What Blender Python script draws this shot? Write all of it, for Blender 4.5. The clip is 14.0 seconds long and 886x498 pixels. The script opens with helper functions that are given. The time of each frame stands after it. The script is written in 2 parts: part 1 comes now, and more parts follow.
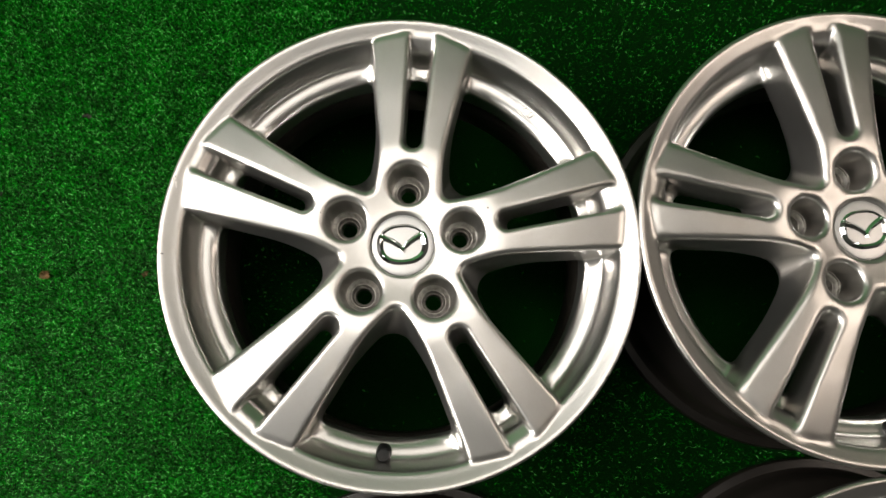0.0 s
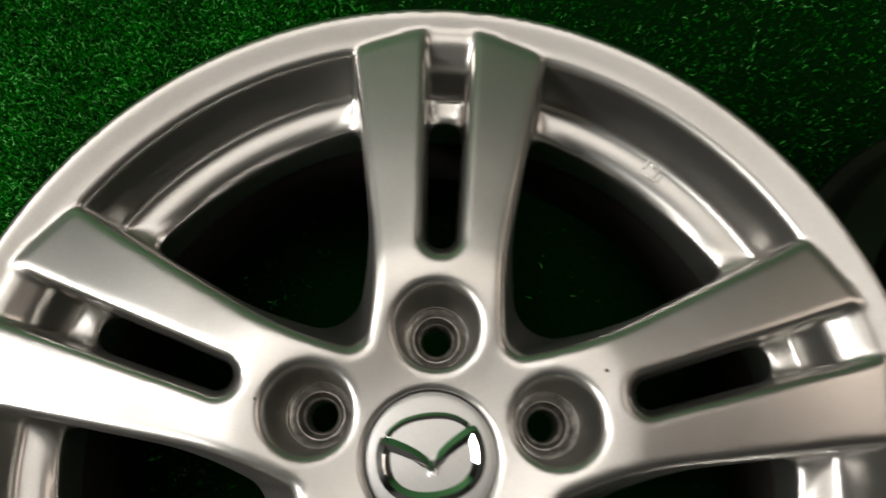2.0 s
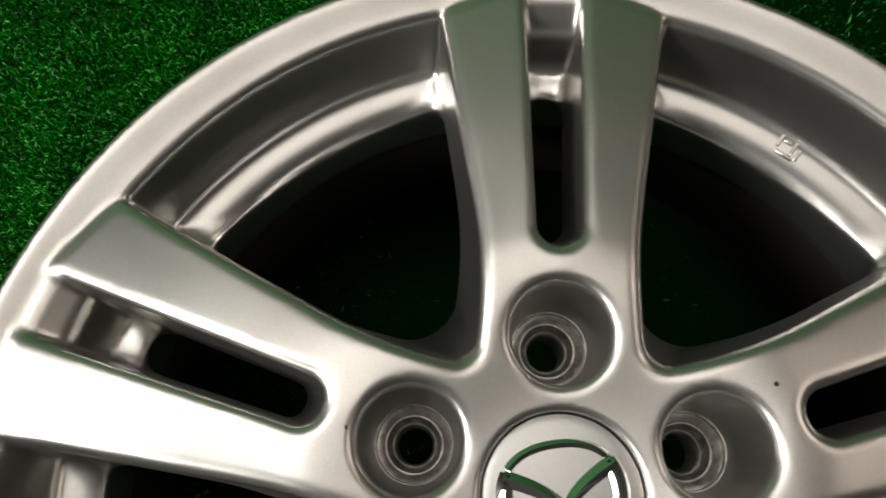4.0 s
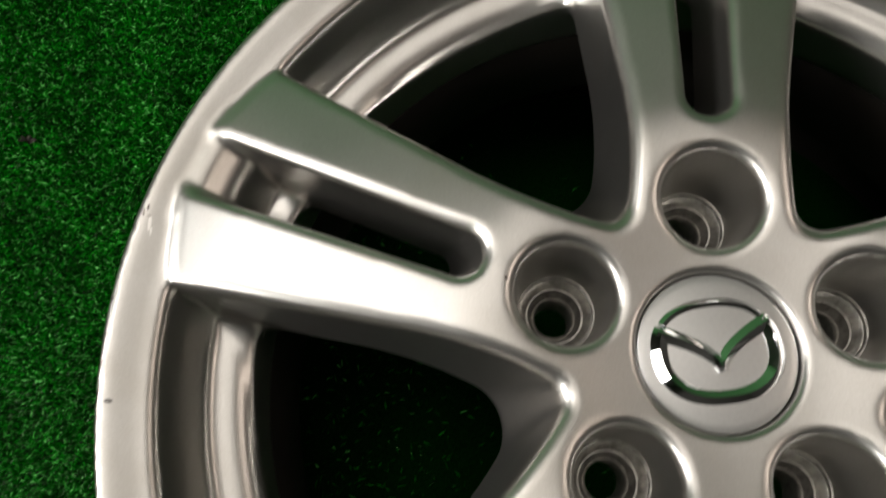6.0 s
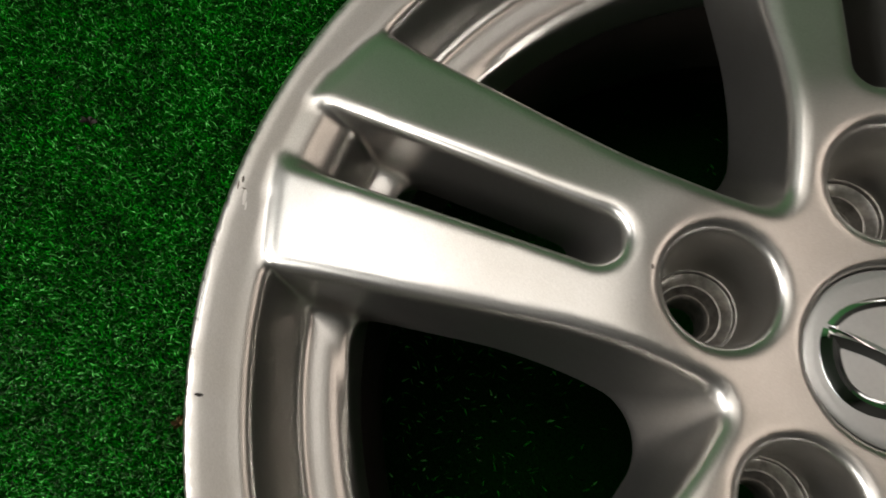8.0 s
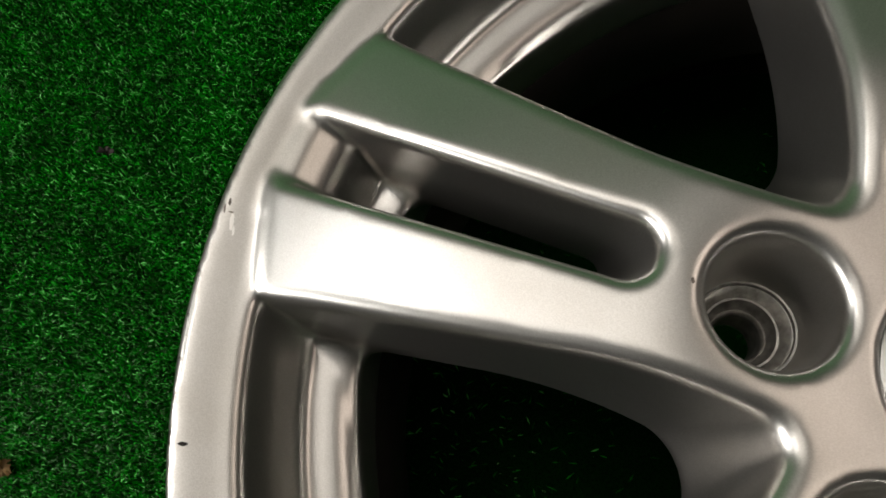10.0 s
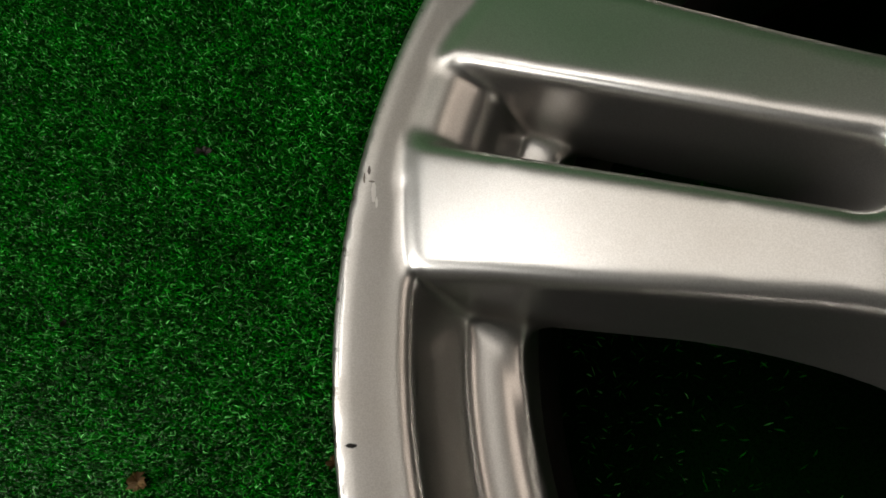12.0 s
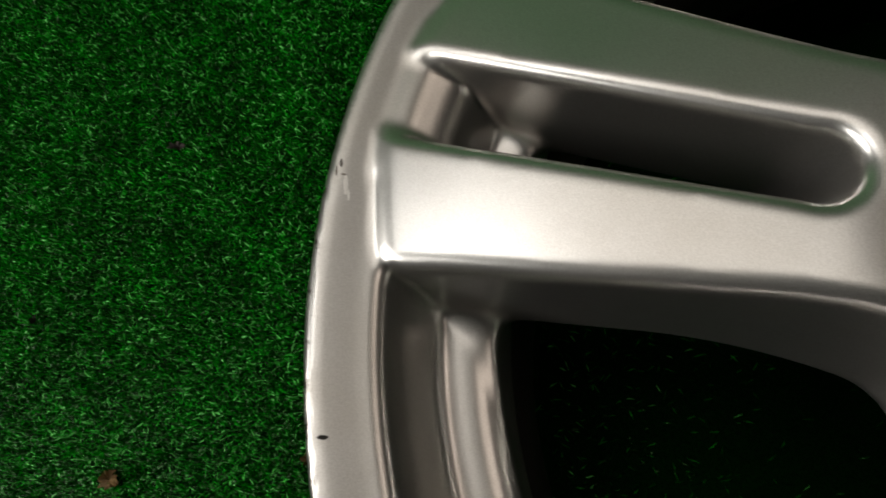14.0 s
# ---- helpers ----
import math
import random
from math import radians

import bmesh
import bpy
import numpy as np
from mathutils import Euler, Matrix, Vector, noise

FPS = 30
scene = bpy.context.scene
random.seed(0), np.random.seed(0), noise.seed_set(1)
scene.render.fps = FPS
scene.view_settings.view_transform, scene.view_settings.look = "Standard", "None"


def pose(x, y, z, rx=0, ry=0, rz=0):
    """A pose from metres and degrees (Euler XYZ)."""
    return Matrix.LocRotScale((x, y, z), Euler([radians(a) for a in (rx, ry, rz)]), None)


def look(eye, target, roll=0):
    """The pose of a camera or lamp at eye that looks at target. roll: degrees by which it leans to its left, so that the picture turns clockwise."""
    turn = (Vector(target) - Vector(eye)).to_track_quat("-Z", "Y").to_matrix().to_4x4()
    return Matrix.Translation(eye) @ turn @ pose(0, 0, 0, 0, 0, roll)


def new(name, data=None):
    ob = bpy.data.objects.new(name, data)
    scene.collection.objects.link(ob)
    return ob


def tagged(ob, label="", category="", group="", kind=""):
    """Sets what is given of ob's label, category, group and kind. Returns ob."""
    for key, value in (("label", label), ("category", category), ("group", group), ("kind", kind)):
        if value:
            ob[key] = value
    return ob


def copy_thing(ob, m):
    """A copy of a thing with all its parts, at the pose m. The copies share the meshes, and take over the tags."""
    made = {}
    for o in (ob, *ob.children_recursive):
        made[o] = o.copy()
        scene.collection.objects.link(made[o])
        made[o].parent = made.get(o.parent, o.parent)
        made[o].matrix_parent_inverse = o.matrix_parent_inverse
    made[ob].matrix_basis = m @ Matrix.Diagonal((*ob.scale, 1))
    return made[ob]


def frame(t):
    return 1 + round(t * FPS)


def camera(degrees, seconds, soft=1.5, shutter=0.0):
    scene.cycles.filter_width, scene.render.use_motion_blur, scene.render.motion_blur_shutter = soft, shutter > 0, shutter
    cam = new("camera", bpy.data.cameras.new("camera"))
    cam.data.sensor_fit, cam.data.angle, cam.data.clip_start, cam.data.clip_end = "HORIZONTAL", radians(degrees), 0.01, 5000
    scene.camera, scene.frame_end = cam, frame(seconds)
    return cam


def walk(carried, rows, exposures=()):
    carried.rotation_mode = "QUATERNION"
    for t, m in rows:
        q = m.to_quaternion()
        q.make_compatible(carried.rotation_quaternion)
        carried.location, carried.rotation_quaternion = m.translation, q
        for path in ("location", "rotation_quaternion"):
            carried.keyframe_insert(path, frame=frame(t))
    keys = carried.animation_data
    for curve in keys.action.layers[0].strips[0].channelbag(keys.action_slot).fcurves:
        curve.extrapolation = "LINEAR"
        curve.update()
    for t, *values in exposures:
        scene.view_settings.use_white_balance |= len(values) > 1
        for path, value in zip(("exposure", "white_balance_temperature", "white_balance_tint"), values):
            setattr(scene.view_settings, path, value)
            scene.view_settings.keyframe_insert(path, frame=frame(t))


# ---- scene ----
cam = camera(64.0, 14.0, soft=1.7, shutter=0.6)
# seconds, eye (x, y, z), turns (rx, ry, rz)
PATH = [
    (0.0, 0.0215, -0.1208, 0.8115, 10.46, -2.30, 4.78),
    (0.5, 0.0187, -0.1018, 0.7978, 8.75, -2.27, 5.07),
    (1.0, 0.0289, -0.0926, 0.7802, 7.83, -0.99, 5.25),
    (1.5, 0.0322, -0.0609, 0.6489, 11.94, -0.16, 3.72),
    (2.0, -0.0006, 0.0002, 0.4899, 16.41, -1.03, 2.44),
    (4.3, -0.0560, 0.0062, 0.4318, 18.23, 0.19, 1.50),
    (4.5, -0.0674, 0.0002, 0.4305, 18.82, 1.41, 2.30),
    (5.0, -0.0805, -0.0104, 0.4280, 18.54, 1.27, 2.65),
    (5.5, -0.0837, -0.0187, 0.4271, 17.75, 1.21, 2.51),
    (6.0, -0.0893, -0.0471, 0.4247, 17.73, 1.53, 3.05),
    (6.5, -0.0952, -0.0718, 0.4228, 17.20, 2.70, 3.18),
    (7.0, -0.1038, -0.0748, 0.4229, 18.05, 2.96, 4.04),
    (7.5, -0.1149, -0.0673, 0.4135, 18.52, 3.57, 4.97),
    (8.0, -0.1256, -0.0484, 0.3929, 18.59, 2.91, 4.90),
    (8.5, -0.1320, -0.0432, 0.3828, 18.12, 2.93, 5.00),
    (8.7, -0.1297, -0.0439, 0.3818, 19.02, 3.05, 5.39),
    (10.8, -0.1130, -0.0347, 0.3541, 19.89, 11.21, 3.47),
    (11.0, -0.1224, -0.0371, 0.3513, 19.98, 11.98, 4.00),
    (11.5, -0.1384, -0.0371, 0.3494, 19.14, 13.95, 2.57),
    (12.0, -0.1466, -0.0364, 0.3427, 18.22, 14.81, 0.81),
    (12.5, -0.1458, -0.0372, 0.3448, 17.99, 14.34, 0.28),
    (13.0, -0.1474, -0.0388, 0.3468, 18.69, 14.16, 0.85),
    (13.5, -0.1488, -0.0404, 0.3450, 19.08, 14.15, 1.22),
    (14.0, -0.1448, -0.0382, 0.3427, 17.97, 13.15, 0.26),
]
walk(cam, [(t, pose(*row)) for t, *row in PATH], [(0.0, 0.15), (1.5, 0.15), (2.0, -0.50), (2.3, -0.52), (4.5, -0.42), (6.5, -0.48), (8.7, -0.53), (11.0, -0.68), (14.0, -0.84)])

# ---------------------------------------------------------------- light
world = bpy.data.worlds.new("room_air")
world.use_nodes = True
world.node_tree.nodes["Background"].inputs[0].default_value = (0.9, 0.95, 1.0, 1)
world.node_tree.nodes["Background"].inputs[1].default_value = 0.002
scene.world = world


def area_lamp(name, place, target, sx, sy, watts, colour):
    data = bpy.data.lights.new(name, "AREA")
    data.shape, data.size, data.size_y, data.energy, data.color = "RECTANGLE", sx, sy, watts, colour
    ob = new(name, data)
    ob.matrix_world = look(place, target)
    return ob


area_lamp("ceiling_light", (-0.12, 0.38, 2.45), (-0.12, 0.38, 0), 1.5, 1.0, 11.5, (1.0, 0.92, 0.84))
area_lamp("ceiling_light", (-0.95, 0.20, 2.35), (-0.95, 0.20, 0), 0.6, 0.8, 11, (1.0, 0.97, 0.93))
area_lamp("ceiling_light", (1.90, 0.35, 2.30), (0.4, 0.0, 0), 1.0, 1.0, 10, (1.0, 0.84, 0.72))
# Unseen lamp, added in the west to brighten the turf around the wheels.
area_lamp("turf_fill_light", (-2.05, -0.60, 1.75), (-0.75, -0.1, 0), 1.7, 0.8, 98, (1.0, 0.97, 0.92))


# ---------------------------------------------------------------- materials
def material(name):
    m = bpy.data.materials.new(name)
    m.use_nodes = True
    t = m.node_tree
    return m, t.nodes, t.links, t.nodes["Principled BSDF"]


def noise_node(nodes, links, coord, scale, detail=3, rough=0.5):
    n = nodes.new("ShaderNodeTexNoise")
    n.inputs["Scale"].default_value, n.inputs["Detail"].default_value, n.inputs["Roughness"].default_value = scale, detail, rough
    links.new(coord, n.inputs["Vector"])
    return n.outputs["Fac"]


def ramp(nodes, links, fac, *stops):
    n = nodes.new("ShaderNodeValToRGB")
    el = n.color_ramp.elements
    while len(el) < len(stops):
        el.new(0.5)
    for e, (pos, col) in zip(el, stops):
        e.position, e.color = pos, (*col, 1) if len(col) == 3 else col
    links.new(fac, n.inputs["Fac"])
    return n.outputs["Color"]


def mix(nodes, links, fac, a, b, kind="MIX"):
    n = nodes.new("ShaderNodeMix")
    n.data_type, n.blend_type = "RGBA", kind
    for value, socket in ((fac, n.inputs[0]), (a, n.inputs[6]), (b, n.inputs[7])):
        if isinstance(value, (int, float)):
            socket.default_value = value
        elif isinstance(value, tuple):
            socket.default_value = (*value, 1)
        else:
            links.new(value, socket)
    return n.outputs[2]


def bump(nodes, links, height, strength, distance, onto):
    n = nodes.new("ShaderNodeBump")
    n.inputs["Strength"].default_value, n.inputs["Distance"].default_value = strength, distance
    links.new(height, n.inputs["Height"])
    links.new(n.outputs["Normal"], onto.inputs["Normal"])


def grey(v):
    return (v, v, v)


def spot(nodes, links, co, place, size, wobble):
    """1 inside a small ragged patch round a place, 0 outside."""
    d = nodes.new("ShaderNodeVectorMath")
    d.operation = "SUBTRACT"
    links.new(co, d.inputs[0])
    d.inputs[1].default_value = place
    e = nodes.new("ShaderNodeVectorMath")
    e.operation = "DIVIDE"
    links.new(d.outputs[0], e.inputs[0])
    e.inputs[1].default_value = size
    f = nodes.new("ShaderNodeVectorMath")
    f.operation = "LENGTH"
    links.new(e.outputs[0], f.inputs[0])
    g = nodes.new("ShaderNodeMath")
    g.operation = "MULTIPLY_ADD"
    links.new(wobble, g.inputs[0])
    g.inputs[1].default_value = 1.4
    links.new(f.outputs["Value"], g.inputs[2])
    h = nodes.new("ShaderNodeMapRange")
    links.new(g.outputs[0], h.inputs["Value"])
    h.inputs["From Min"].default_value, h.inputs["From Max"].default_value = 1.75, 1.55
    return h.outputs["Result"]


def silver_paint(name, worn):
    m, nodes, links, b = material(name)
    co = nodes.new("ShaderNodeTexCoord").outputs["Object"]
    flake = noise_node(nodes, links, co, 2600, 1)
    patch = noise_node(nodes, links, co, 22, 4, 0.6)
    base = ramp(nodes, links, flake, (0.35, (0.58, 0.565, 0.540)), (0.65, (0.67, 0.655, 0.630)))
    grime = ramp(nodes, links, patch, (0.45, grey(1.0)), (0.75, (0.92, 0.905, 0.88)))
    colour = mix(nodes, links, 1.0, base, grime, "MULTIPLY")
    dots = ramp(nodes, links, noise_node(nodes, links, co, 420, 2), (0.77, grey(0)), (0.80, grey(1)))
    colour = mix(nodes, links, mix(nodes, links, 0.12, (0.0, 0.0, 0.0), dots), colour, (0.25, 0.22, 0.19))
    if worn:
        ragged = noise_node(nodes, links, co, 500, 4, 0.7)
        for place, size, tone in (((-0.2106, 0.0365, 0.176), (0.0006, 0.0034, 0.01), (0.95, 0.93, 0.90)), ((-0.2118, 0.0428, 0.176), (0.0004, 0.0013, 0.01), (0.10, 0.09, 0.08)), ((-0.2130, 0.0405, 0.176), (0.0003, 0.0020, 0.01), (0.16, 0.14, 0.12)),
                                  ((-0.2098, 0.0338, 0.176), (0.0004, 0.0016, 0.01), (0.97, 0.96, 0.93)), ((-0.2112, 0.0396, 0.176), (0.0009, 0.0003, 0.01), (0.20, 0.18, 0.15)),
                                  ((-0.2132, -0.0290, 0.177), (0.0015, 0.0007, 0.01), (0.012, 0.011, 0.010)),
                                  ((-0.2195, 0.0100, 0.174), (0.0016, 0.0110, 0.02), (0.85, 0.84, 0.80)), ((-0.2188, -0.0420, 0.174), (0.0013, 0.0030, 0.02), (0.06, 0.05, 0.05)),
                                  ((0.0750, 0.0400, 0.179), (0.0010, 0.0009, 0.01), (0.05, 0.045, 0.04)), ((-0.0768, 0.0213, 0.180), (0.0005, 0.0008, 0.01), (0.12, 0.11, 0.10))):
            colour = mix(nodes, links, spot(nodes, links, co, place, size, ragged), colour, tone)
        flat = nodes.new("ShaderNodeVectorMath")
        flat.operation = "MULTIPLY"
        links.new(co, flat.inputs[0])
        flat.inputs[1].default_value = (1, 1, 0)
        away = nodes.new("ShaderNodeVectorMath")
        away.operation = "LENGTH"
        links.new(flat.outputs[0], away.inputs[0])
        edge = nodes.new("ShaderNodeMapRange")
        links.new(away.outputs["Value"], edge.inputs["Value"])
        edge.inputs["From Min"].default_value, edge.inputs["From Max"].default_value = 0.2166, 0.2186
        chips = ramp(nodes, links, noise_node(nodes, links, co, 190, 5, 0.75), (0.57, grey(0)), (0.61, grey(1)))
        both = mix(nodes, links, 1.0, chips, edge.outputs["Result"], "MULTIPLY")
        colour = mix(nodes, links, both, colour, (0.20, 0.185, 0.165))
        fine = ramp(nodes, links, noise_node(nodes, links, co, 90, 6, 0.8), (0.66, grey(0)), (0.72, grey(0.35)))
        colour = mix(nodes, links, fine, colour, (0.55, 0.52, 0.47))
    links.new(colour, b.inputs["Base Color"])
    b.inputs["Metallic"].default_value = 0.98
    links.new(ramp(nodes, links, patch, (0.3, grey(0.29)), (0.7, grey(0.34))), b.inputs["Roughness"])
    b.inputs["Coat Weight"].default_value, b.inputs["Coat Roughness"].default_value = 0.18, 0.16
    bump(nodes, links, flake, 0.04, 0.0004, b)
    return m


def plain(name, colour, rough, metal=0.0, grain=60, spread=0.15, relief=0.0):
    m, nodes, links, b = material(name)
    co = nodes.new("ShaderNodeTexCoord").outputs["Object"]
    n = noise_node(nodes, links, co, grain, 5, 0.6)
    lo, hi = tuple(c * (1 - spread) for c in colour), tuple(min(1, c * (1 + spread)) for c in colour)
    links.new(ramp(nodes, links, n, (0.3, lo), (0.7, hi)), b.inputs["Base Color"])
    b.inputs["Roughness"].default_value, b.inputs["Metallic"].default_value = rough, metal
    if relief:
        bump(nodes, links, n, 0.5, relief, b)
    return m


def turf_fibre():
    m, nodes, links, b = material("turf_fibre")
    co = nodes.new("ShaderNodeTexCoord").outputs["Object"]
    geo = nodes.new("ShaderNodeNewGeometry")
    # The brightest few fibres have their glints painted into the base colour.
    island = ramp(nodes, links, geo.outputs["Random Per Island"], (0.0, (0.0003, 0.010, 0.0003)), (0.50, (0.0006, 0.062, 0.0008)), (0.82, (0.002, 0.185, 0.003)), (0.93, (0.010, 0.36, 0.012)), (1.0, (0.22, 0.90, 0.20)))
    patch = noise_node(nodes, links, co, 110, 6, 0.75)
    tufts = mix(nodes, links, 1.0, island, ramp(nodes, links, patch, (0.36, grey(0.55)), (0.64, grey(1.15))), "MULTIPLY")
    mottle = ramp(nodes, links, noise_node(nodes, links, co, 26, 4, 0.65), (0.34, grey(0.50)), (0.62, grey(1.15)))
    links.new(mix(nodes, links, 1.0, tufts, mottle, "MULTIPLY"), b.inputs["Base Color"])
    b.inputs["Roughness"].default_value = 0.16
    b.inputs["Specular IOR Level"].default_value = 0.20
    b.inputs["Specular Tint"].default_value = (0.45, 1.0, 0.38, 1)
    return m


SILVER = silver_paint("silver_wheel_paint", False)
WORN = silver_paint("scuffed_silver_wheel_paint", True)
# Near-black base colour stands in for the shade inside the wheels.
BARREL = plain("shaded_barrel_paint", (0.013, 0.011, 0.009), 0.34, 0.2, 30, 0.25)
STEEL = plain("bare_machined_metal", (0.36, 0.345, 0.32), 0.44, 0.85, 240, 0.45, 0.0004)
CHROME = plain("chrome", (0.86, 0.87, 0.88), 0.05, 1.0, 40, 0.03)
CAP = plain("satin_silver_plastic", (0.56, 0.555, 0.545), 0.34, 0.75, 700, 0.04)
RUBBER = plain("black_rubber", (0.008, 0.008, 0.008), 0.40, 0.0, 200, 0.3, 0.0003)
GAP = plain("dark_joint", (0.02, 0.02, 0.02), 0.7)
FIBRE = turf_fibre()
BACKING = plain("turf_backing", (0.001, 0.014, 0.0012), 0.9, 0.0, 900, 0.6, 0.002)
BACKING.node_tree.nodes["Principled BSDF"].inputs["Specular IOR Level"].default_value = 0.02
LEAF = plain("dry_leaf", (0.105, 0.058, 0.014), 0.8, 0.0, 180, 0.45, 0.0006)
DARK_LEAF = plain("rotten_leaf", (0.014, 0.009, 0.005), 0.8, 0.0, 180, 0.4, 0.0006)
CEILING = plain("ceiling_paint", (0.32, 0.31, 0.30), 0.9, 0.0, 4, 0.06)
WALL = plain("wall_paint", (0.09, 0.085, 0.08), 0.8, 0.0, 3, 0.05)
# Green of the added north wall, for the tint in the wheels' reflections.
GREEN = plain("green_reflection_wall", (0.050, 0.180, 0.055), 0.9, 0.0, 60, 0.3)


# ---------------------------------------------------------------- mesh helpers
def mesh_object(name, verts, faces, mat, parent=None, smooth=True, normals=None):
    me = bpy.data.meshes.new(name)
    me.from_pydata([tuple(v) for v in verts], [], [tuple(int(i) for i in f) for f in faces])
    me.materials.append(mat)
    me.shade_smooth() if smooth else None
    if normals is not None:
        me.normals_split_custom_set_from_vertices([tuple(n) for n in normals])
    ob = new(name, me)
    ob.parent = parent
    return ob


def part(name, bm, mat, parent=None, label="", smooth=True):
    me = bpy.data.meshes.new(name)
    bmesh.ops.recalc_face_normals(bm, faces=bm.faces)
    bm.to_mesh(me)
    bm.free()
    me.materials.append(mat)
    if smooth:
        me.shade_smooth()
        me.set_sharp_from_angle(angle=radians(38))
    ob = new(name, me)
    ob.parent = parent
    return tagged(ob, label) if label else ob


def lathe(profile, steps=96, closed=False, centre=(0, 0)):
    """A bmesh of a profile of (radius, height) turned about an upright axis."""
    bm = bmesh.new()
    rings = []
    for r, z in profile:
        if r < 1e-6:
            rings.append([bm.verts.new((centre[0], centre[1], z))])
        else:
            rings.append([bm.verts.new((centre[0] + r * math.cos(2 * math.pi * k / steps), centre[1] + r * math.sin(2 * math.pi * k / steps), z)) for k in range(steps)])
    pairs = list(zip(rings, rings[1:])) + ([(rings[-1], rings[0])] if closed else [])
    for a, b in pairs:
        for k in range(steps):
            j = (k + 1) % steps
            quad = [a[k % len(a)], a[j % len(a)], b[j % len(b)], b[k % len(b)]]
            quad = [v for n, v in enumerate(quad) if v not in quad[:n]]
            if len(quad) > 2:
                bm.faces.new(quad)
    return bm


# ---------------------------------------------------------------- the alloy wheel as a solid
def smax(a, b, k):
    h = np.clip(0.5 - 0.5 * (b - a) / k, 0, 1)
    return b + (a - b) * h + k * h * (1 - h)


def smin(a, b, k):
    return -smax(-a, -b, k)


def step(a, b, x):
    t = np.clip((x - a) / (b - a), 0, 1)
    return t * t * (3 - 2 * t)


SPOKE_0 = math.radians(90)
RIM_SECTION = [(0.2018, 0.1722), (0.2050, 0.1729), (0.2166, 0.1778), (0.2182, 0.1783), (0.2190, 0.1778), (0.2191, 0.1768), (0.2189, 0.1700), (0.2145, 0.1660), (0.2065, 0.1640),
               (0.2040, 0.1560), (0.2035, 0.1420), (0.1990, 0.1290), (0.1920, 0.1150), (0.1920, 0.1060), (0.1765, 0.1060), (0.1766, 0.1230), (0.1770, 0.1290), (0.1782, 0.1325), (0.1802, 0.1350),
               (0.1840, 0.1370), (0.1888, 0.1382), (0.1930, 0.1394), (0.1956, 0.1435), (0.1974, 0.1510), (0.1986, 0.1580), (0.2005, 0.1665)]


def round_off(points):
    """Cuts the corners of a closed line to a quarter of its sides."""
    out = []
    for (ax, az), (bx, bz) in zip(points, points[1:] + points[:1]):
        out += [(ax * 0.75 + bx * 0.25, az * 0.75 + bz * 0.25), (ax * 0.25 + bx * 0.75, az * 0.25 + bz * 0.75)]
    return out


RIM_SECTION = round_off(round_off(round_off(RIM_SECTION)))


def section_table():
    """Signed distance to the rim's section on a fine grid of (radius, height)."""
    rr, zz = np.meshgrid(np.arange(0.14, 0.235, 0.0005), np.arange(0.09, 0.20, 0.0005), indexing="ij")
    best, inside = np.full(rr.shape, 1.0), np.zeros(rr.shape, bool)
    for (ax, az), (bx, bz) in zip(RIM_SECTION, RIM_SECTION[1:] + RIM_SECTION[:1]):
        t = np.clip(((rr - ax) * (bx - ax) + (zz - az) * (bz - az)) / ((bx - ax) ** 2 + (bz - az) ** 2), 0, 1)
        best = np.minimum(best, np.hypot(rr - ax - t * (bx - ax), zz - az - t * (bz - az)))
        cross = ((az > zz) != (bz > zz)) & (rr < ax + (zz - az) * (bx - ax) / (bz - az + 1e-12))
        inside ^= cross
    d = np.where(inside, -best, best)
    for _ in range(9):
        p = np.pad(d, 1, mode="edge")
        d = (p[:-2, 1:-1] + p[2:, 1:-1] + p[1:-1, :-2] + p[1:-1, 2:] + 2 * d) / 6
    return d - 0.0008


TABLE = section_table()


def rim_distance(r, z):
    i, j = np.clip((r - 0.14) / 0.0005, 0, TABLE.shape[0] - 1.001), np.clip((z - 0.09) / 0.0005, 0, TABLE.shape[1] - 1.001)
    a, b = i.astype(int), j.astype(int)
    f, g = i - a, j - b
    d = (TABLE[a, b] * (1 - f) + TABLE[a + 1, b] * f) * (1 - g) + (TABLE[a, b + 1] * (1 - f) + TABLE[a + 1, b + 1] * f) * g
    return d + np.maximum(0.14 - r, 0)


BETA, APEX = math.radians(26.3), 0.0331
NOSE, NOSE_APEX, NOSE_ROUND = math.radians(45), 0.0540, 0.0090


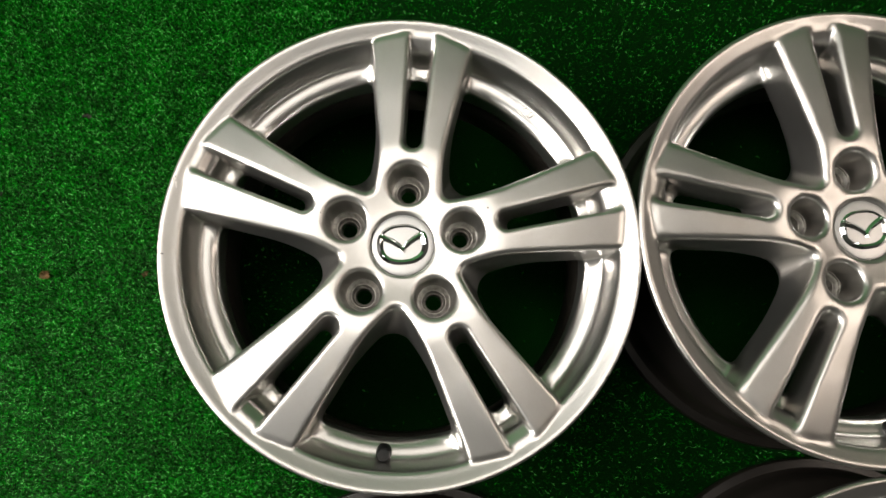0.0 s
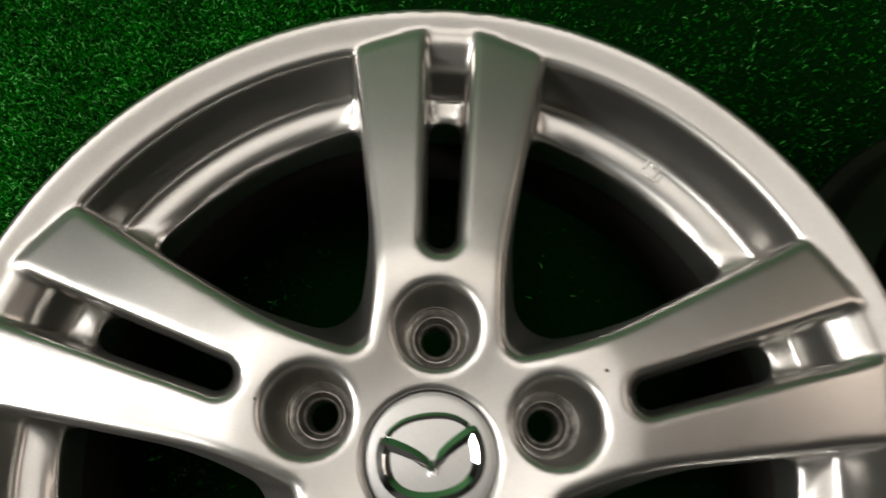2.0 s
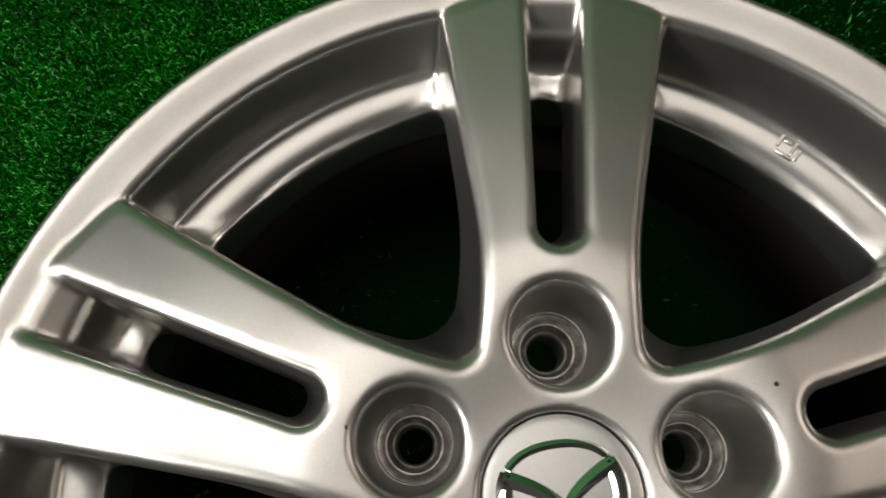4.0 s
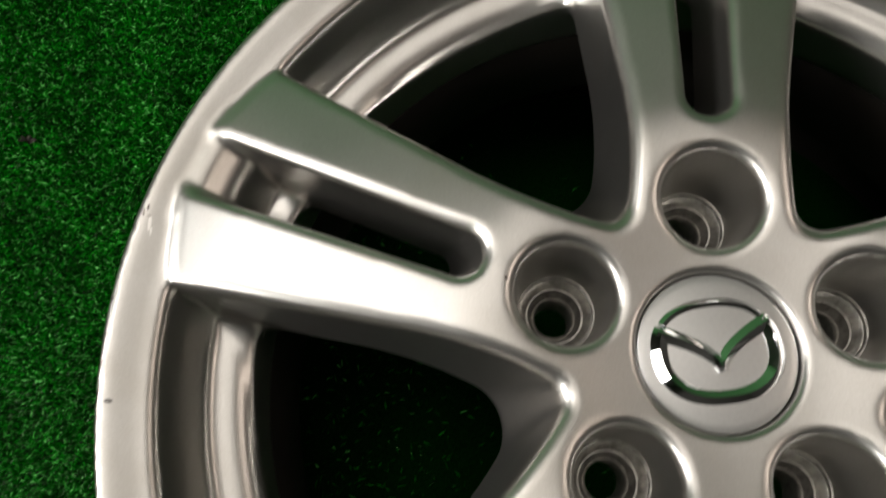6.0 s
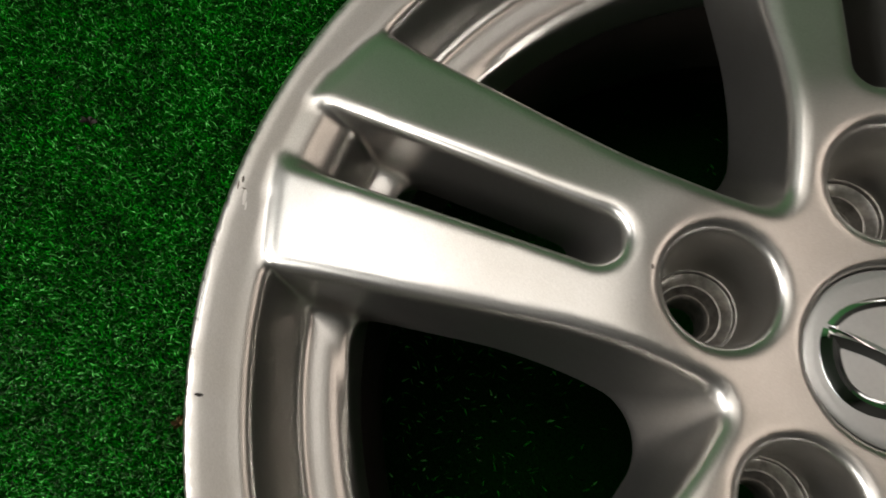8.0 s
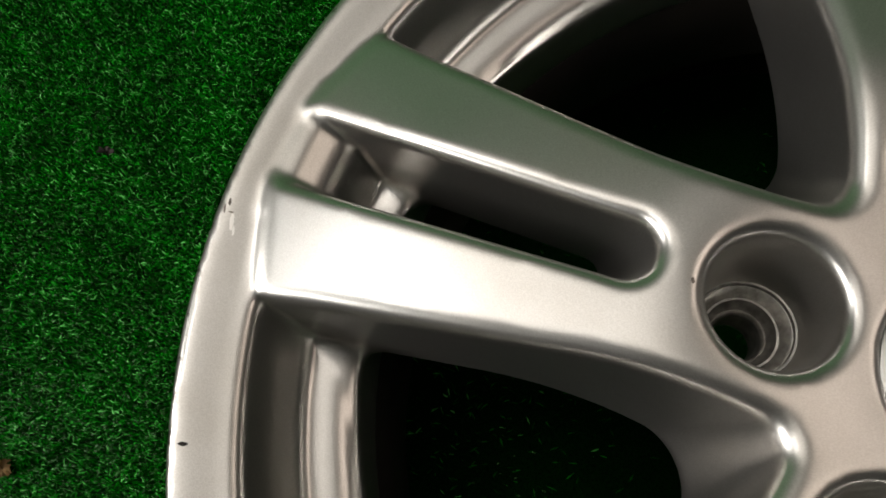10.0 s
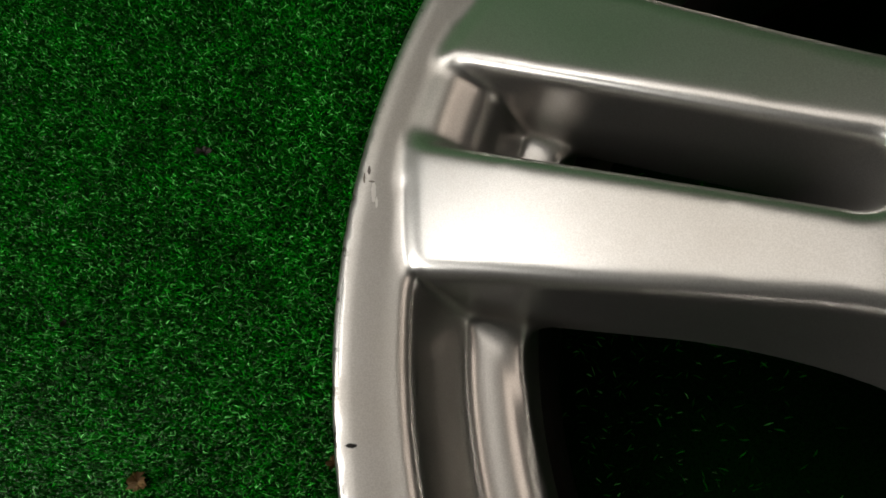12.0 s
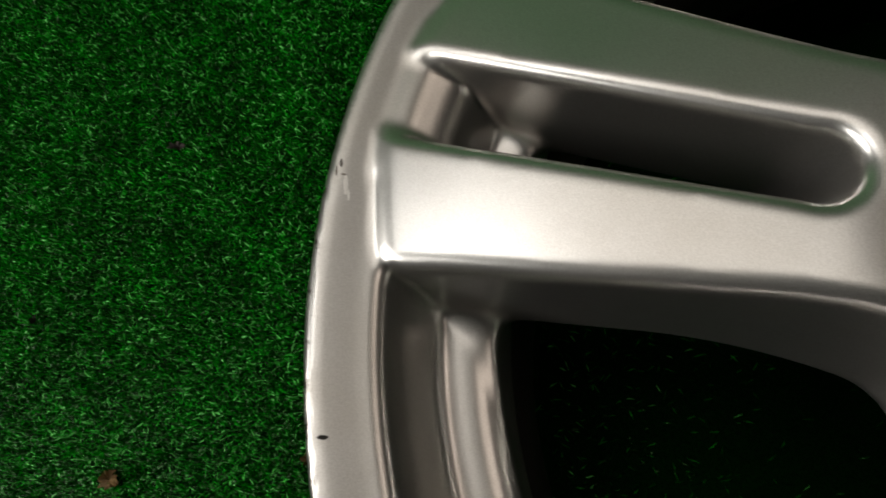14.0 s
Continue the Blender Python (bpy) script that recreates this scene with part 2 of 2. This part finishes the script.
def dish_distance(x, y, z):
    r = np.hypot(x, y)
    a = np.arctan2(y, x) - SPOKE_0
    a = a - np.round(a / math.radians(72)) * math.radians(72)
    s, u = r * np.cos(a), np.abs(r * np.sin(a))
    b = math.radians(36) - np.abs(a)
    along, across = r * np.cos(b), r * np.sin(b)
    top = 0.1705 + 0.0095 * step(0.02, 0.095, r) - 0.0022 * (np.maximum(r - 0.095, 0) / 0.115) ** 2
    top = top - 0.080 * u * step(0.06, 0.13, r)
    depth = np.maximum(top - z, 0)
    # plate with its rounded outer end
    d = np.maximum((z - top) * 0.985, top - 0.045 - z)
    d = smax(d, (r - 0.1975 - np.clip(0.0150 - 0.255 * u, 0.0015, 0.0118) * step(0.155, 0.168, z) + np.maximum(z - 0.1740, 0)) * 0.8, 0.0018)
    # openings between the spokes
    win = across * math.cos(BETA) - (along - APEX) * math.sin(BETA)
    px = along - (NOSE_APEX + NOSE_ROUND / math.sin(NOSE)) - 0.80 * depth
    t = px * math.cos(NOSE) + across * math.sin(NOSE)
    nose = np.where(t > 0, across * math.cos(NOSE) - px * math.sin(NOSE), np.hypot(px, across)) - NOSE_ROUND - 0.35 * depth
    win = smax(win, nose, 0.010)
    win = win + 0.0008 * step(0.182, 0.207, r) + 0.07 * depth
    deep = step(0.033, 0.040, depth)
    win = win + (smax(win, r - 0.1780, 0.011) - win) * deep
    d = smax(d, -win, 0.0052)
    # slot along each spoke
    half = 0.0090 + 0.032 * np.maximum(s - 0.102, 0)
    slot = np.where(s > 0.0985 + 0.30 * depth, u, np.hypot(s - 0.0985 - 0.30 * depth, u)) - half + 0.05 * depth
    slot = slot + (smax(slot, r - 0.1745, 0.010) - slot) * deep
    d = smax(d, -slot, 0.0044)
    # shoulder of the lip at the outer end of the slot
    shoulder = smax(smax((0.1932 - 0.26 * (0.170 - z) - r) * 0.95, z - 0.1727 - 0.40 * (r - 0.2018), 0.007), smax(0.134 - z, np.maximum(u - 0.022, r - 0.206), 0.004), 0.003)
    d = smin(d, shoulder, 0.0028)
    # pockets and holes for the wheel nuts
    hole = np.hypot(s - 0.05715, u)
    pocket = np.maximum(hole - 0.0187 - 0.09 * (z - 0.174), 0.1385 - z)
    d = smax(d, -pocket, 0.0044)
    d = np.maximum(d, -(hole - 0.0140))
    # seat of the centre cap
    return smax(d, -np.maximum(r - 0.0294, 0.152 - z), 0.0012)


def wheel_distance(x, y, z):
    return smin(dish_distance(x, y, z), rim_distance(np.hypot(x, y), z), 0.0034)


def surface(cell):
    """Surface-net mesh of the cast front of the wheel: places, normals, quads."""
    ax = np.arange(-0.222, 0.222 + cell, cell)
    az = np.arange(0.100, 0.187, cell)
    gx, gy = np.meshgrid(ax, ax, indexing="ij")
    f = np.stack([wheel_distance(gx, gy, np.full(gx.shape, z)) for z in az], axis=2)
    inside = f < 0
    corners = [(i, j, k) for i in (0, 1) for j in (0, 1) for k in (0, 1)]
    n = tuple(m - 1 for m in f.shape)
    cut = lambda o: tuple(slice(o[q], o[q] + n[q]) for q in range(3))
    count = sum(inside[cut(o)].astype(np.int8) for o in corners)
    live = np.argwhere((count > 0) & (count < 8))
    index = np.full(n, -1, np.int64)
    index[tuple(live.T)] = np.arange(len(live))
    total, weight = np.zeros((len(live), 3)), np.zeros(len(live))
    for o in corners:
        for q in range(3):
            if o[q]:
                continue
            p = list(o)
            p[q] = 1
            fa, fb = f[tuple((live + o).T)], f[tuple((live + p).T)]
            hit = (fa < 0) != (fb < 0)
            t = np.where(hit, fa / np.where(hit, fa - fb, 1), 0)
            place = np.tile(np.array(o, float), (len(live), 1))
            place[:, q] += t
            total += place * hit[:, None]
            weight += hit
    v = (live + total / weight[:, None]) * cell + np.array([ax[0], ax[0], az[0]])

    def slope(v, e=2e-4):
        g = np.empty_like(v)
        for q in range(3):
            h = np.zeros(3)
            h[q] = e
            g[:, q] = (wheel_distance(*(v + h).T) - wheel_distance(*(v - h).T)) / (2 * e)
        return g

    for _ in range(2):
        g = slope(v)
        move = wheel_distance(*v.T)[:, None] * g / np.maximum((g * g).sum(1), 0.2)[:, None]
        v = v - np.clip(move, -0.4 * cell, 0.4 * cell)
    g = slope(v, 6e-4)
    normals = g / np.maximum(np.linalg.norm(g, axis=1), 1e-9)[:, None]
    quads = []
    for q in range(3):
        a, b = (q + 1) % 3, (q + 2) % 3
        lo, hi = [slice(1, -1)] * 3, [slice(1, -1)] * 3
        lo[q], hi[q] = slice(0, -1), slice(1, None)
        ia, ib = inside[tuple(lo)], inside[tuple(hi)]
        edge = np.argwhere(ia != ib)
        first = ia[tuple(edge.T)]
        off = np.ones(3, int)
        off[q] = 0
        cellid = edge + off
        ring = []
        for da, db in ((-1, -1), (0, -1), (0, 0), (-1, 0)):
            c = cellid.copy()
            c[:, a] += da
            c[:, b] += db
            ring.append(index[tuple(c.T)])
        ring = np.stack(ring, 1)
        ring[~first] = ring[~first][:, ::-1]
        quads.append(ring)
    quads = np.concatenate(quads)
    for turn in range(2):
        spread, near = np.zeros_like(normals), np.zeros_like(v)
        times = np.bincount(quads.ravel(), minlength=len(v))[:, None]
        for q in range(3):
            spread[:, q] = np.bincount(quads.ravel(), np.repeat(normals[quads, q].sum(axis=1), 4), len(v))
            near[:, q] = np.bincount(quads.ravel(), np.repeat(v[quads, q].mean(axis=1), 4), len(v))
        normals = spread / np.maximum(np.linalg.norm(spread, axis=1), 1e-9)[:, None]
        if turn == 0:
            v = v * 0.6 + near / np.maximum(times, 1) * 0.4
    return v, normals, quads


def cast_parts(cell, wheel, mat):
    v, n, quads = surface(cell)
    mid = v[quads].mean(axis=1)
    r = np.hypot(mid[:, 0], mid[:, 1])
    which = np.round((np.arctan2(mid[:, 1], mid[:, 0]) - SPOKE_0) / math.radians(72)).astype(int) % 5 + 1
    which[r < 0.078] = 0
    which[rim_distance(r, mid[:, 2]) < dish_distance(*mid.T)] = 6
    out = mid / np.maximum(r, 1e-6)[:, None] * n[quads].mean(axis=1)
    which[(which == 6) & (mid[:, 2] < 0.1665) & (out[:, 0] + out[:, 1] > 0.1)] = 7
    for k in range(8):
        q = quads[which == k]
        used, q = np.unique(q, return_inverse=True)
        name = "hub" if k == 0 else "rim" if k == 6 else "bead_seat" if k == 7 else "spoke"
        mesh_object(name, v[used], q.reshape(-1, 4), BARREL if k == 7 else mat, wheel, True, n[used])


def add_barrel(wheel, steps):
    section = [(0.1905, 0.1135), (0.1800, 0.1020), (0.1775, 0.0850), (0.1790, 0.0660), (0.1990, 0.0500), (0.2035, 0.0420), (0.2035, 0.0200), (0.2080, 0.0140),
               (0.2160, 0.0125), (0.2180, 0.0085), (0.2170, 0.0020), (0.2130, 0.0008), (0.1985, 0.0050), (0.1975, 0.0380), (0.1745, 0.0600), (0.1725, 0.0850),
               (0.1750, 0.1040), (0.1825, 0.1135)]
    part("barrel", lathe(section, steps, True), BARREL, wheel, "near-black barrel with a rear flange, shade put into its colour")


def add_nut_seats(wheel):
    for k in range(5):
        a = SPOKE_0 + math.radians(72 * k)
        c = (0.05715 * math.cos(a), 0.05715 * math.sin(a))
        part("nut_seat", lathe([(0.0162, 0.1375), (0.0162, 0.1402), (0.0158, 0.1406), (0.0151, 0.1404), (0.0149, 0.1386), (0.0143, 0.1384), (0.0118, 0.1350), (0.0111, 0.1350),
                                (0.0107, 0.1336), (0.0089, 0.1304), (0.0085, 0.1306), (0.0079, 0.1300), (0.0076, 0.1280), (0.0075, 0.1150)], 48, False, c), STEEL, wheel, "bare worn metal seat ring")


def tube(points, width, height, base, closed, ridge=0.85):
    """A raised band along a line of (x, y), with a rounded ridge; base(x, y) is the height of what it lies on."""
    bm = bmesh.new()
    rings, n = [], len(points)
    for i, (x, y) in enumerate(points):
        x0, y0 = points[(i - 1) % n] if closed or i else points[0]
        x1, y1 = points[(i + 1) % n] if closed or i < n - 1 else points[-1]
        l = math.hypot(x1 - x0, y1 - y0) or 1
        nx, ny = -(y1 - y0) / l, (x1 - x0) / l
        w = width(i / (n - 1)) if callable(width) else width
        ring = []
        for f, h in ((-1, -0.25), (-0.95, 0.15), (-0.5, ridge), (0, 1.0), (0.5, ridge), (0.95, 0.15), (1, -0.25)):
            px, py = x + nx * w * f, y + ny * w * f
            ring.append(bm.verts.new((px, py, base(px, py) + height * h)))
        rings.append(ring)
    for a, b in list(zip(rings, rings[1:])) + ([(rings[-1], rings[0])] if closed else []):
        for k in range(6):
            bm.faces.new((a[k], a[k + 1], b[k + 1], b[k]))
    if not closed:
        bm.faces.new(rings[0])
        bm.faces.new(rings[-1])
    return bm


def cap_height(x, y):
    return 0.1694 - 1.2 * (x * x + y * y)


def add_cap(wheel, turn):
    profile = [(0.0287, 0.1540), (0.0287, 0.1676), (0.0285, 0.1682)] + [(r, cap_height(r, 0)) for r in (0.0278, 0.0255, 0.022, 0.017, 0.011, 0.005, 0.0)]
    cap = part("centre_cap", lathe(profile, 96), CAP, wheel, "round satin silver centre cap")
    part("joint", lathe([(0.0289, 0.1535), (0.0305, 0.1535), (0.0305, 0.1560)], 64), GAP, wheel)
    c, s = math.cos(turn), math.sin(turn)
    spin = lambda pts: [(x * c - y * s, x * s + y * c) for x, y in pts]
    def oval(first, last, wide, high, n):
        line = []
        for k in range(n + 1):
            a = radians(first + (last - first) * k / n)
            ca, sa = math.cos(a), math.sin(a)
            line.append((wide * math.copysign(abs(ca) ** 0.86, ca), 0.0004 + high * math.copysign(abs(sa) ** 0.86, sa)))
        return spin(line)

    part("emblem_ring", tube(oval(148, 392, 0.0208, 0.0165, 80), lambda t: 0.0025 + 0.0007 * abs(math.cos(math.pi * t)), 0.0021, cap_height, False, 0.58), CHROME, cap, "polished chrome lower ring")
    part("emblem_arc", tube(oval(37, 143, 0.0218, 0.0176, 40), 0.0016, 0.0013, cap_height, False, 0.58), CHROME, cap, "polished thin chrome arc")
    for side in (-1, 1):
        wing = []
        for k in range(29):
            t = (k / 28) ** 1.5
            wing.append((side * 0.0202 * t, -0.0072 + 0.0164 * t ** 0.52))
        part("emblem_wing", tube(spin(wing), lambda t: 0.0021 + 0.0010 * t, 0.0024, cap_height, False, 0.58), CHROME, cap, "polished chrome wing")


def add_valve(wheel):
    a = SPOKE_0 + math.radians(180)
    r = 0.1815
    bm = lathe([(0.0, 0.0), (0.0060, 0.0), (0.0062, 0.010), (0.0046, 0.013), (0.0044, 0.026), (0.0, 0.026)], 24)
    stem = part("valve_stem", bm, RUBBER, wheel, "black rubber tyre valve stem")
    knurl = bmesh.new()
    rings = []
    for z, k in ((0.023, 0.0058), (0.024, 0.0070), (0.036, 0.0070), (0.0392, 0.0052), (0.0396, 0.0)):
        rings.append([knurl.verts.new((k * (1 + 0.04 * (n % 2)) * math.cos(math.pi * n / 16), k * (1 + 0.04 * (n % 2)) * math.sin(math.pi * n / 16), z)) for n in range(32)])
    for p, q in zip(rings, rings[1:]):
        for n in range(32):
            knurl.faces.new((p[n], p[(n + 1) % 32], q[(n + 1) % 32], q[n]))
    bmesh.ops.remove_doubles(knurl, verts=knurl.verts, dist=1e-6)
    part("valve_cap", knurl, RUBBER, stem, "ribbed black valve cap")
    stem.matrix_basis = Matrix.Translation((r * math.cos(a), r * math.sin(a), 0.112)) @ Matrix.Rotation(radians(12), 4, "X")


def add_cast_mark(wheel):
    """Small raised foundry mark on the ledge of the rim, as plain bars."""
    a = math.radians(53.8)
    bm = bmesh.new()
    for x, y, sx, sy in ((-0.0034, 0.0012, 0.0012, 0.0046), (-0.0010, 0.0018, 0.0026, 0.0011), (0.0016, 0.0008, 0.0011, 0.0052), (0.0038, -0.0004, 0.0011, 0.0040), (0.0000, -0.0026, 0.0060, 0.0010)):
        bmesh.ops.create_cube(bm, size=1, matrix=Matrix.Translation((x, y, 0)) @ Matrix.Diagonal((sx, sy, 0.0012, 1)))
    bmesh.ops.bevel(bm, geom=bm.edges[:], offset=0.0003, segments=1, affect="EDGES")
    mark = part("cast_mark", bm, WORN, wheel)
    mark.matrix_basis = Matrix.Translation((0.1885 * math.cos(a), 0.1885 * math.sin(a), 0.1394)) @ Matrix.Rotation(a - math.radians(90), 4, "Z") @ Matrix.Rotation(radians(13), 4, "X") @ Matrix.Diagonal((1.4, 1.4, 1, 1))


def alloy_wheel(cell, steps, label, mat, turn=0.0):
    wheel = tagged(new("alloy_wheel"), label, "alloy wheel", "alloy wheels on the turf")
    cast_parts(cell, wheel, mat)
    add_barrel(wheel, steps)
    add_nut_seats(wheel)
    add_cap(wheel, turn)
    add_valve(wheel)
    return wheel


near = alloy_wheel(0.00125, 192, "silver painted five-spoke alloy wheel with scuffed lip lying on turf", WORN, radians(9.6))
add_cast_mark(near)
far = alloy_wheel(0.0026, 128, "silver painted five-spoke alloy wheel lying face up on turf", SILVER)
far.matrix_basis = pose(0.4352, 0.0545, 0, 0, 0, 12)
copy_thing(far, pose(0.0470, -0.4470, 0, 0, 0, 30))
copy_thing(far, pose(0.4840, -0.3860, 0, 0, 0, -20))


# ---------------------------------------------------------------- ground and closing walls
def box(name, x0, y0, z0, x1, y1, z1, mat, label, category):
    bm = bmesh.new()
    bmesh.ops.create_cube(bm, size=1, matrix=Matrix.Translation(((x0 + x1) / 2, (y0 + y1) / 2, (z0 + z1) / 2)) @ Matrix.Diagonal((x1 - x0, y1 - y0, z1 - z0, 1)))
    return tagged(part(name, bm, mat, None, "", False), label, category, "", "structure")


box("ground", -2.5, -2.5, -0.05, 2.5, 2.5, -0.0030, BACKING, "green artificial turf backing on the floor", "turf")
# Unseen north wall, set close and green so that the spokes reflect green.
box("wall_north", -2.6, 1.6, -0.05, 2.6, 1.7, 2.5, GREEN, "unseen plain green wall added to tint reflections in the wheels", "wall")
box("wall_south", -2.6, -2.6, -0.05, 2.6, -2.5, 2.5, WALL, "plain dark grey wall", "wall")
box("wall_west", -2.6, -2.5, -0.05, -2.5, 2.5, 2.5, WALL, "plain dark grey wall", "wall")
box("wall_east", 2.5, -2.5, -0.05, 2.6, 2.5, 2.5, WALL, "plain dark grey wall", "wall")
box("ceiling", -2.6, -2.6, 2.5, 2.6, 2.6, 2.6, CEILING, "plain pale ceiling", "ceiling")


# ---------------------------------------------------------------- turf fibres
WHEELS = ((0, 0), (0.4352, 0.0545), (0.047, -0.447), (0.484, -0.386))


def turf(name, x0, y0, x1, y1, count, seed, fade=0.0):
    rng = np.random.default_rng(seed)
    p = np.stack([rng.uniform(x0, x1, count), rng.uniform(y0, y1, count)], 1)
    keep = np.ones(count, bool)
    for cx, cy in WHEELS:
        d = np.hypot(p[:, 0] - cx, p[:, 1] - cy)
        # Few fibres inside the wheels: dark backing shows, standing in for shade.
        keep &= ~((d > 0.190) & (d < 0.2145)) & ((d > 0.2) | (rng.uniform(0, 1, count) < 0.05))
    if fade:
        edge = np.minimum(np.minimum(p[:, 0] - x0, x1 - p[:, 0]), np.minimum(p[:, 1] - y0, y1 - p[:, 1]))
        keep &= rng.uniform(0, 1, count) < edge / fade
    p = p[keep]
    n = len(p)
    yaw, lean = rng.normal(0, 0.75, n) + np.pi * rng.integers(0, 2, n), np.abs(rng.normal(0.95, 0.40, n))
    length, wide = rng.uniform(0.0045, 0.0082, n), rng.uniform(0.00020, 0.00042, n)
    ahead = np.stack([np.cos(yaw), np.sin(yaw), np.zeros(n)], 1)
    twist = yaw + rng.normal(0, 0.7, n) + np.pi / 2
    side = np.stack([np.cos(twist), np.sin(twist), np.zeros(n)], 1) * wide[:, None]
    up = np.array([0, 0, 1.0])
    foot = np.concatenate([p, np.full((n, 1), -0.0035)], 1)
    mid = foot + (ahead * np.sin(lean * 0.5)[:, None] + up * np.cos(lean * 0.5)[:, None]) * (length * 0.55)[:, None]
    bend = np.minimum(lean * 1.9, 2.1)
    tip = mid + (ahead * np.sin(bend)[:, None] + up * np.cos(bend)[:, None]) * (length * 0.5)[:, None]
    v = np.stack([foot, mid - side, mid + side, tip], 1).reshape(-1, 3)
    base = np.arange(n)[:, None] * 4
    tri = (base[:, :, None] + np.array([[0, 2, 1], [1, 2, 3]])[None]).reshape(-1, 3)
    me = bpy.data.meshes.new(name)
    me.vertices.add(len(v))
    me.vertices.foreach_set("co", v.astype(np.float32).ravel())
    me.loops.add(tri.size)
    me.loops.foreach_set("vertex_index", tri.astype(np.int32).ravel())
    me.polygons.add(len(tri))
    me.polygons.foreach_set("loop_start", (np.arange(len(tri)) * 3).astype(np.int32))
    me.update(calc_edges=True)
    me.materials.append(FIBRE)
    return tagged(new(name, me), "short curly bright green artificial turf fibres", "artificial turf", "", "stuff")


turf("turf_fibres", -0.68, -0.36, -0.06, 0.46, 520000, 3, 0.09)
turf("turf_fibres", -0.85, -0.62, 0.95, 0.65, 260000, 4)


# ---------------------------------------------------------------- litter on the turf
def dry_leaf(place, turn, long, wide, seed, mat, label):
    rng = random.Random(seed)
    bm = bmesh.new()
    n = 23
    rim = []
    for k in range(n):
        a = 2 * math.pi * k / n
        f = rng.uniform(0.62, 1.18)
        rim.append((long * 0.5 * f * math.cos(a), wide * 0.5 * f * math.sin(a), rng.uniform(-0.0008, 0.0044)))
    rings = []
    for level in (0.0, 1.0):
        outer = [bm.verts.new((x, y, z - 0.00025 * level)) for x, y, z in rim]
        inner = [bm.verts.new((x * 0.5, y * 0.5, z * 0.4 + 0.0006 + 0.0004 * math.sin(3 * k) - 0.00025 * level)) for k, (x, y, z) in enumerate(rim)]
        mid = bm.verts.new((0, 0, -0.00025 * level))
        for k in range(n):
            j = (k + 1) % n
            bm.faces.new((outer[k], outer[j], inner[j], inner[k]))
            bm.faces.new((inner[k], inner[j], mid))
        rings.append(outer)
    for k in range(n):
        j = (k + 1) % n
        bm.faces.new((rings[0][k], rings[1][k], rings[1][j], rings[0][j]))
    leaf = tagged(part("leaf_scrap", bm, mat, None, label), "", "leaf", "leaf scraps on the turf")
    leaf.matrix_basis = pose(*place, rng.uniform(-8, 8), rng.uniform(-8, 8), turn)


dry_leaf((-0.4042, -0.0399, 0.0015), 40, 0.0130, 0.0105, 1, LEAF, "crumpled dry brown leaf scrap on the turf")
dry_leaf((-0.2930, -0.0290, 0.0015), 60, 0.0085, 0.0050, 2, LEAF, "small dry tan leaf scrap beside the wheel")
dry_leaf((-0.3899, 0.1516, 0.0008), 5, 0.0120, 0.0050, 3, DARK_LEAF, "dark rotten leaf scrap sunk in the turf")
dry_leaf((-0.4702, 0.0498, 0.0008), 80, 0.0060, 0.0030, 4, DARK_LEAF, "tiny brown leaf scrap sunk in the turf")
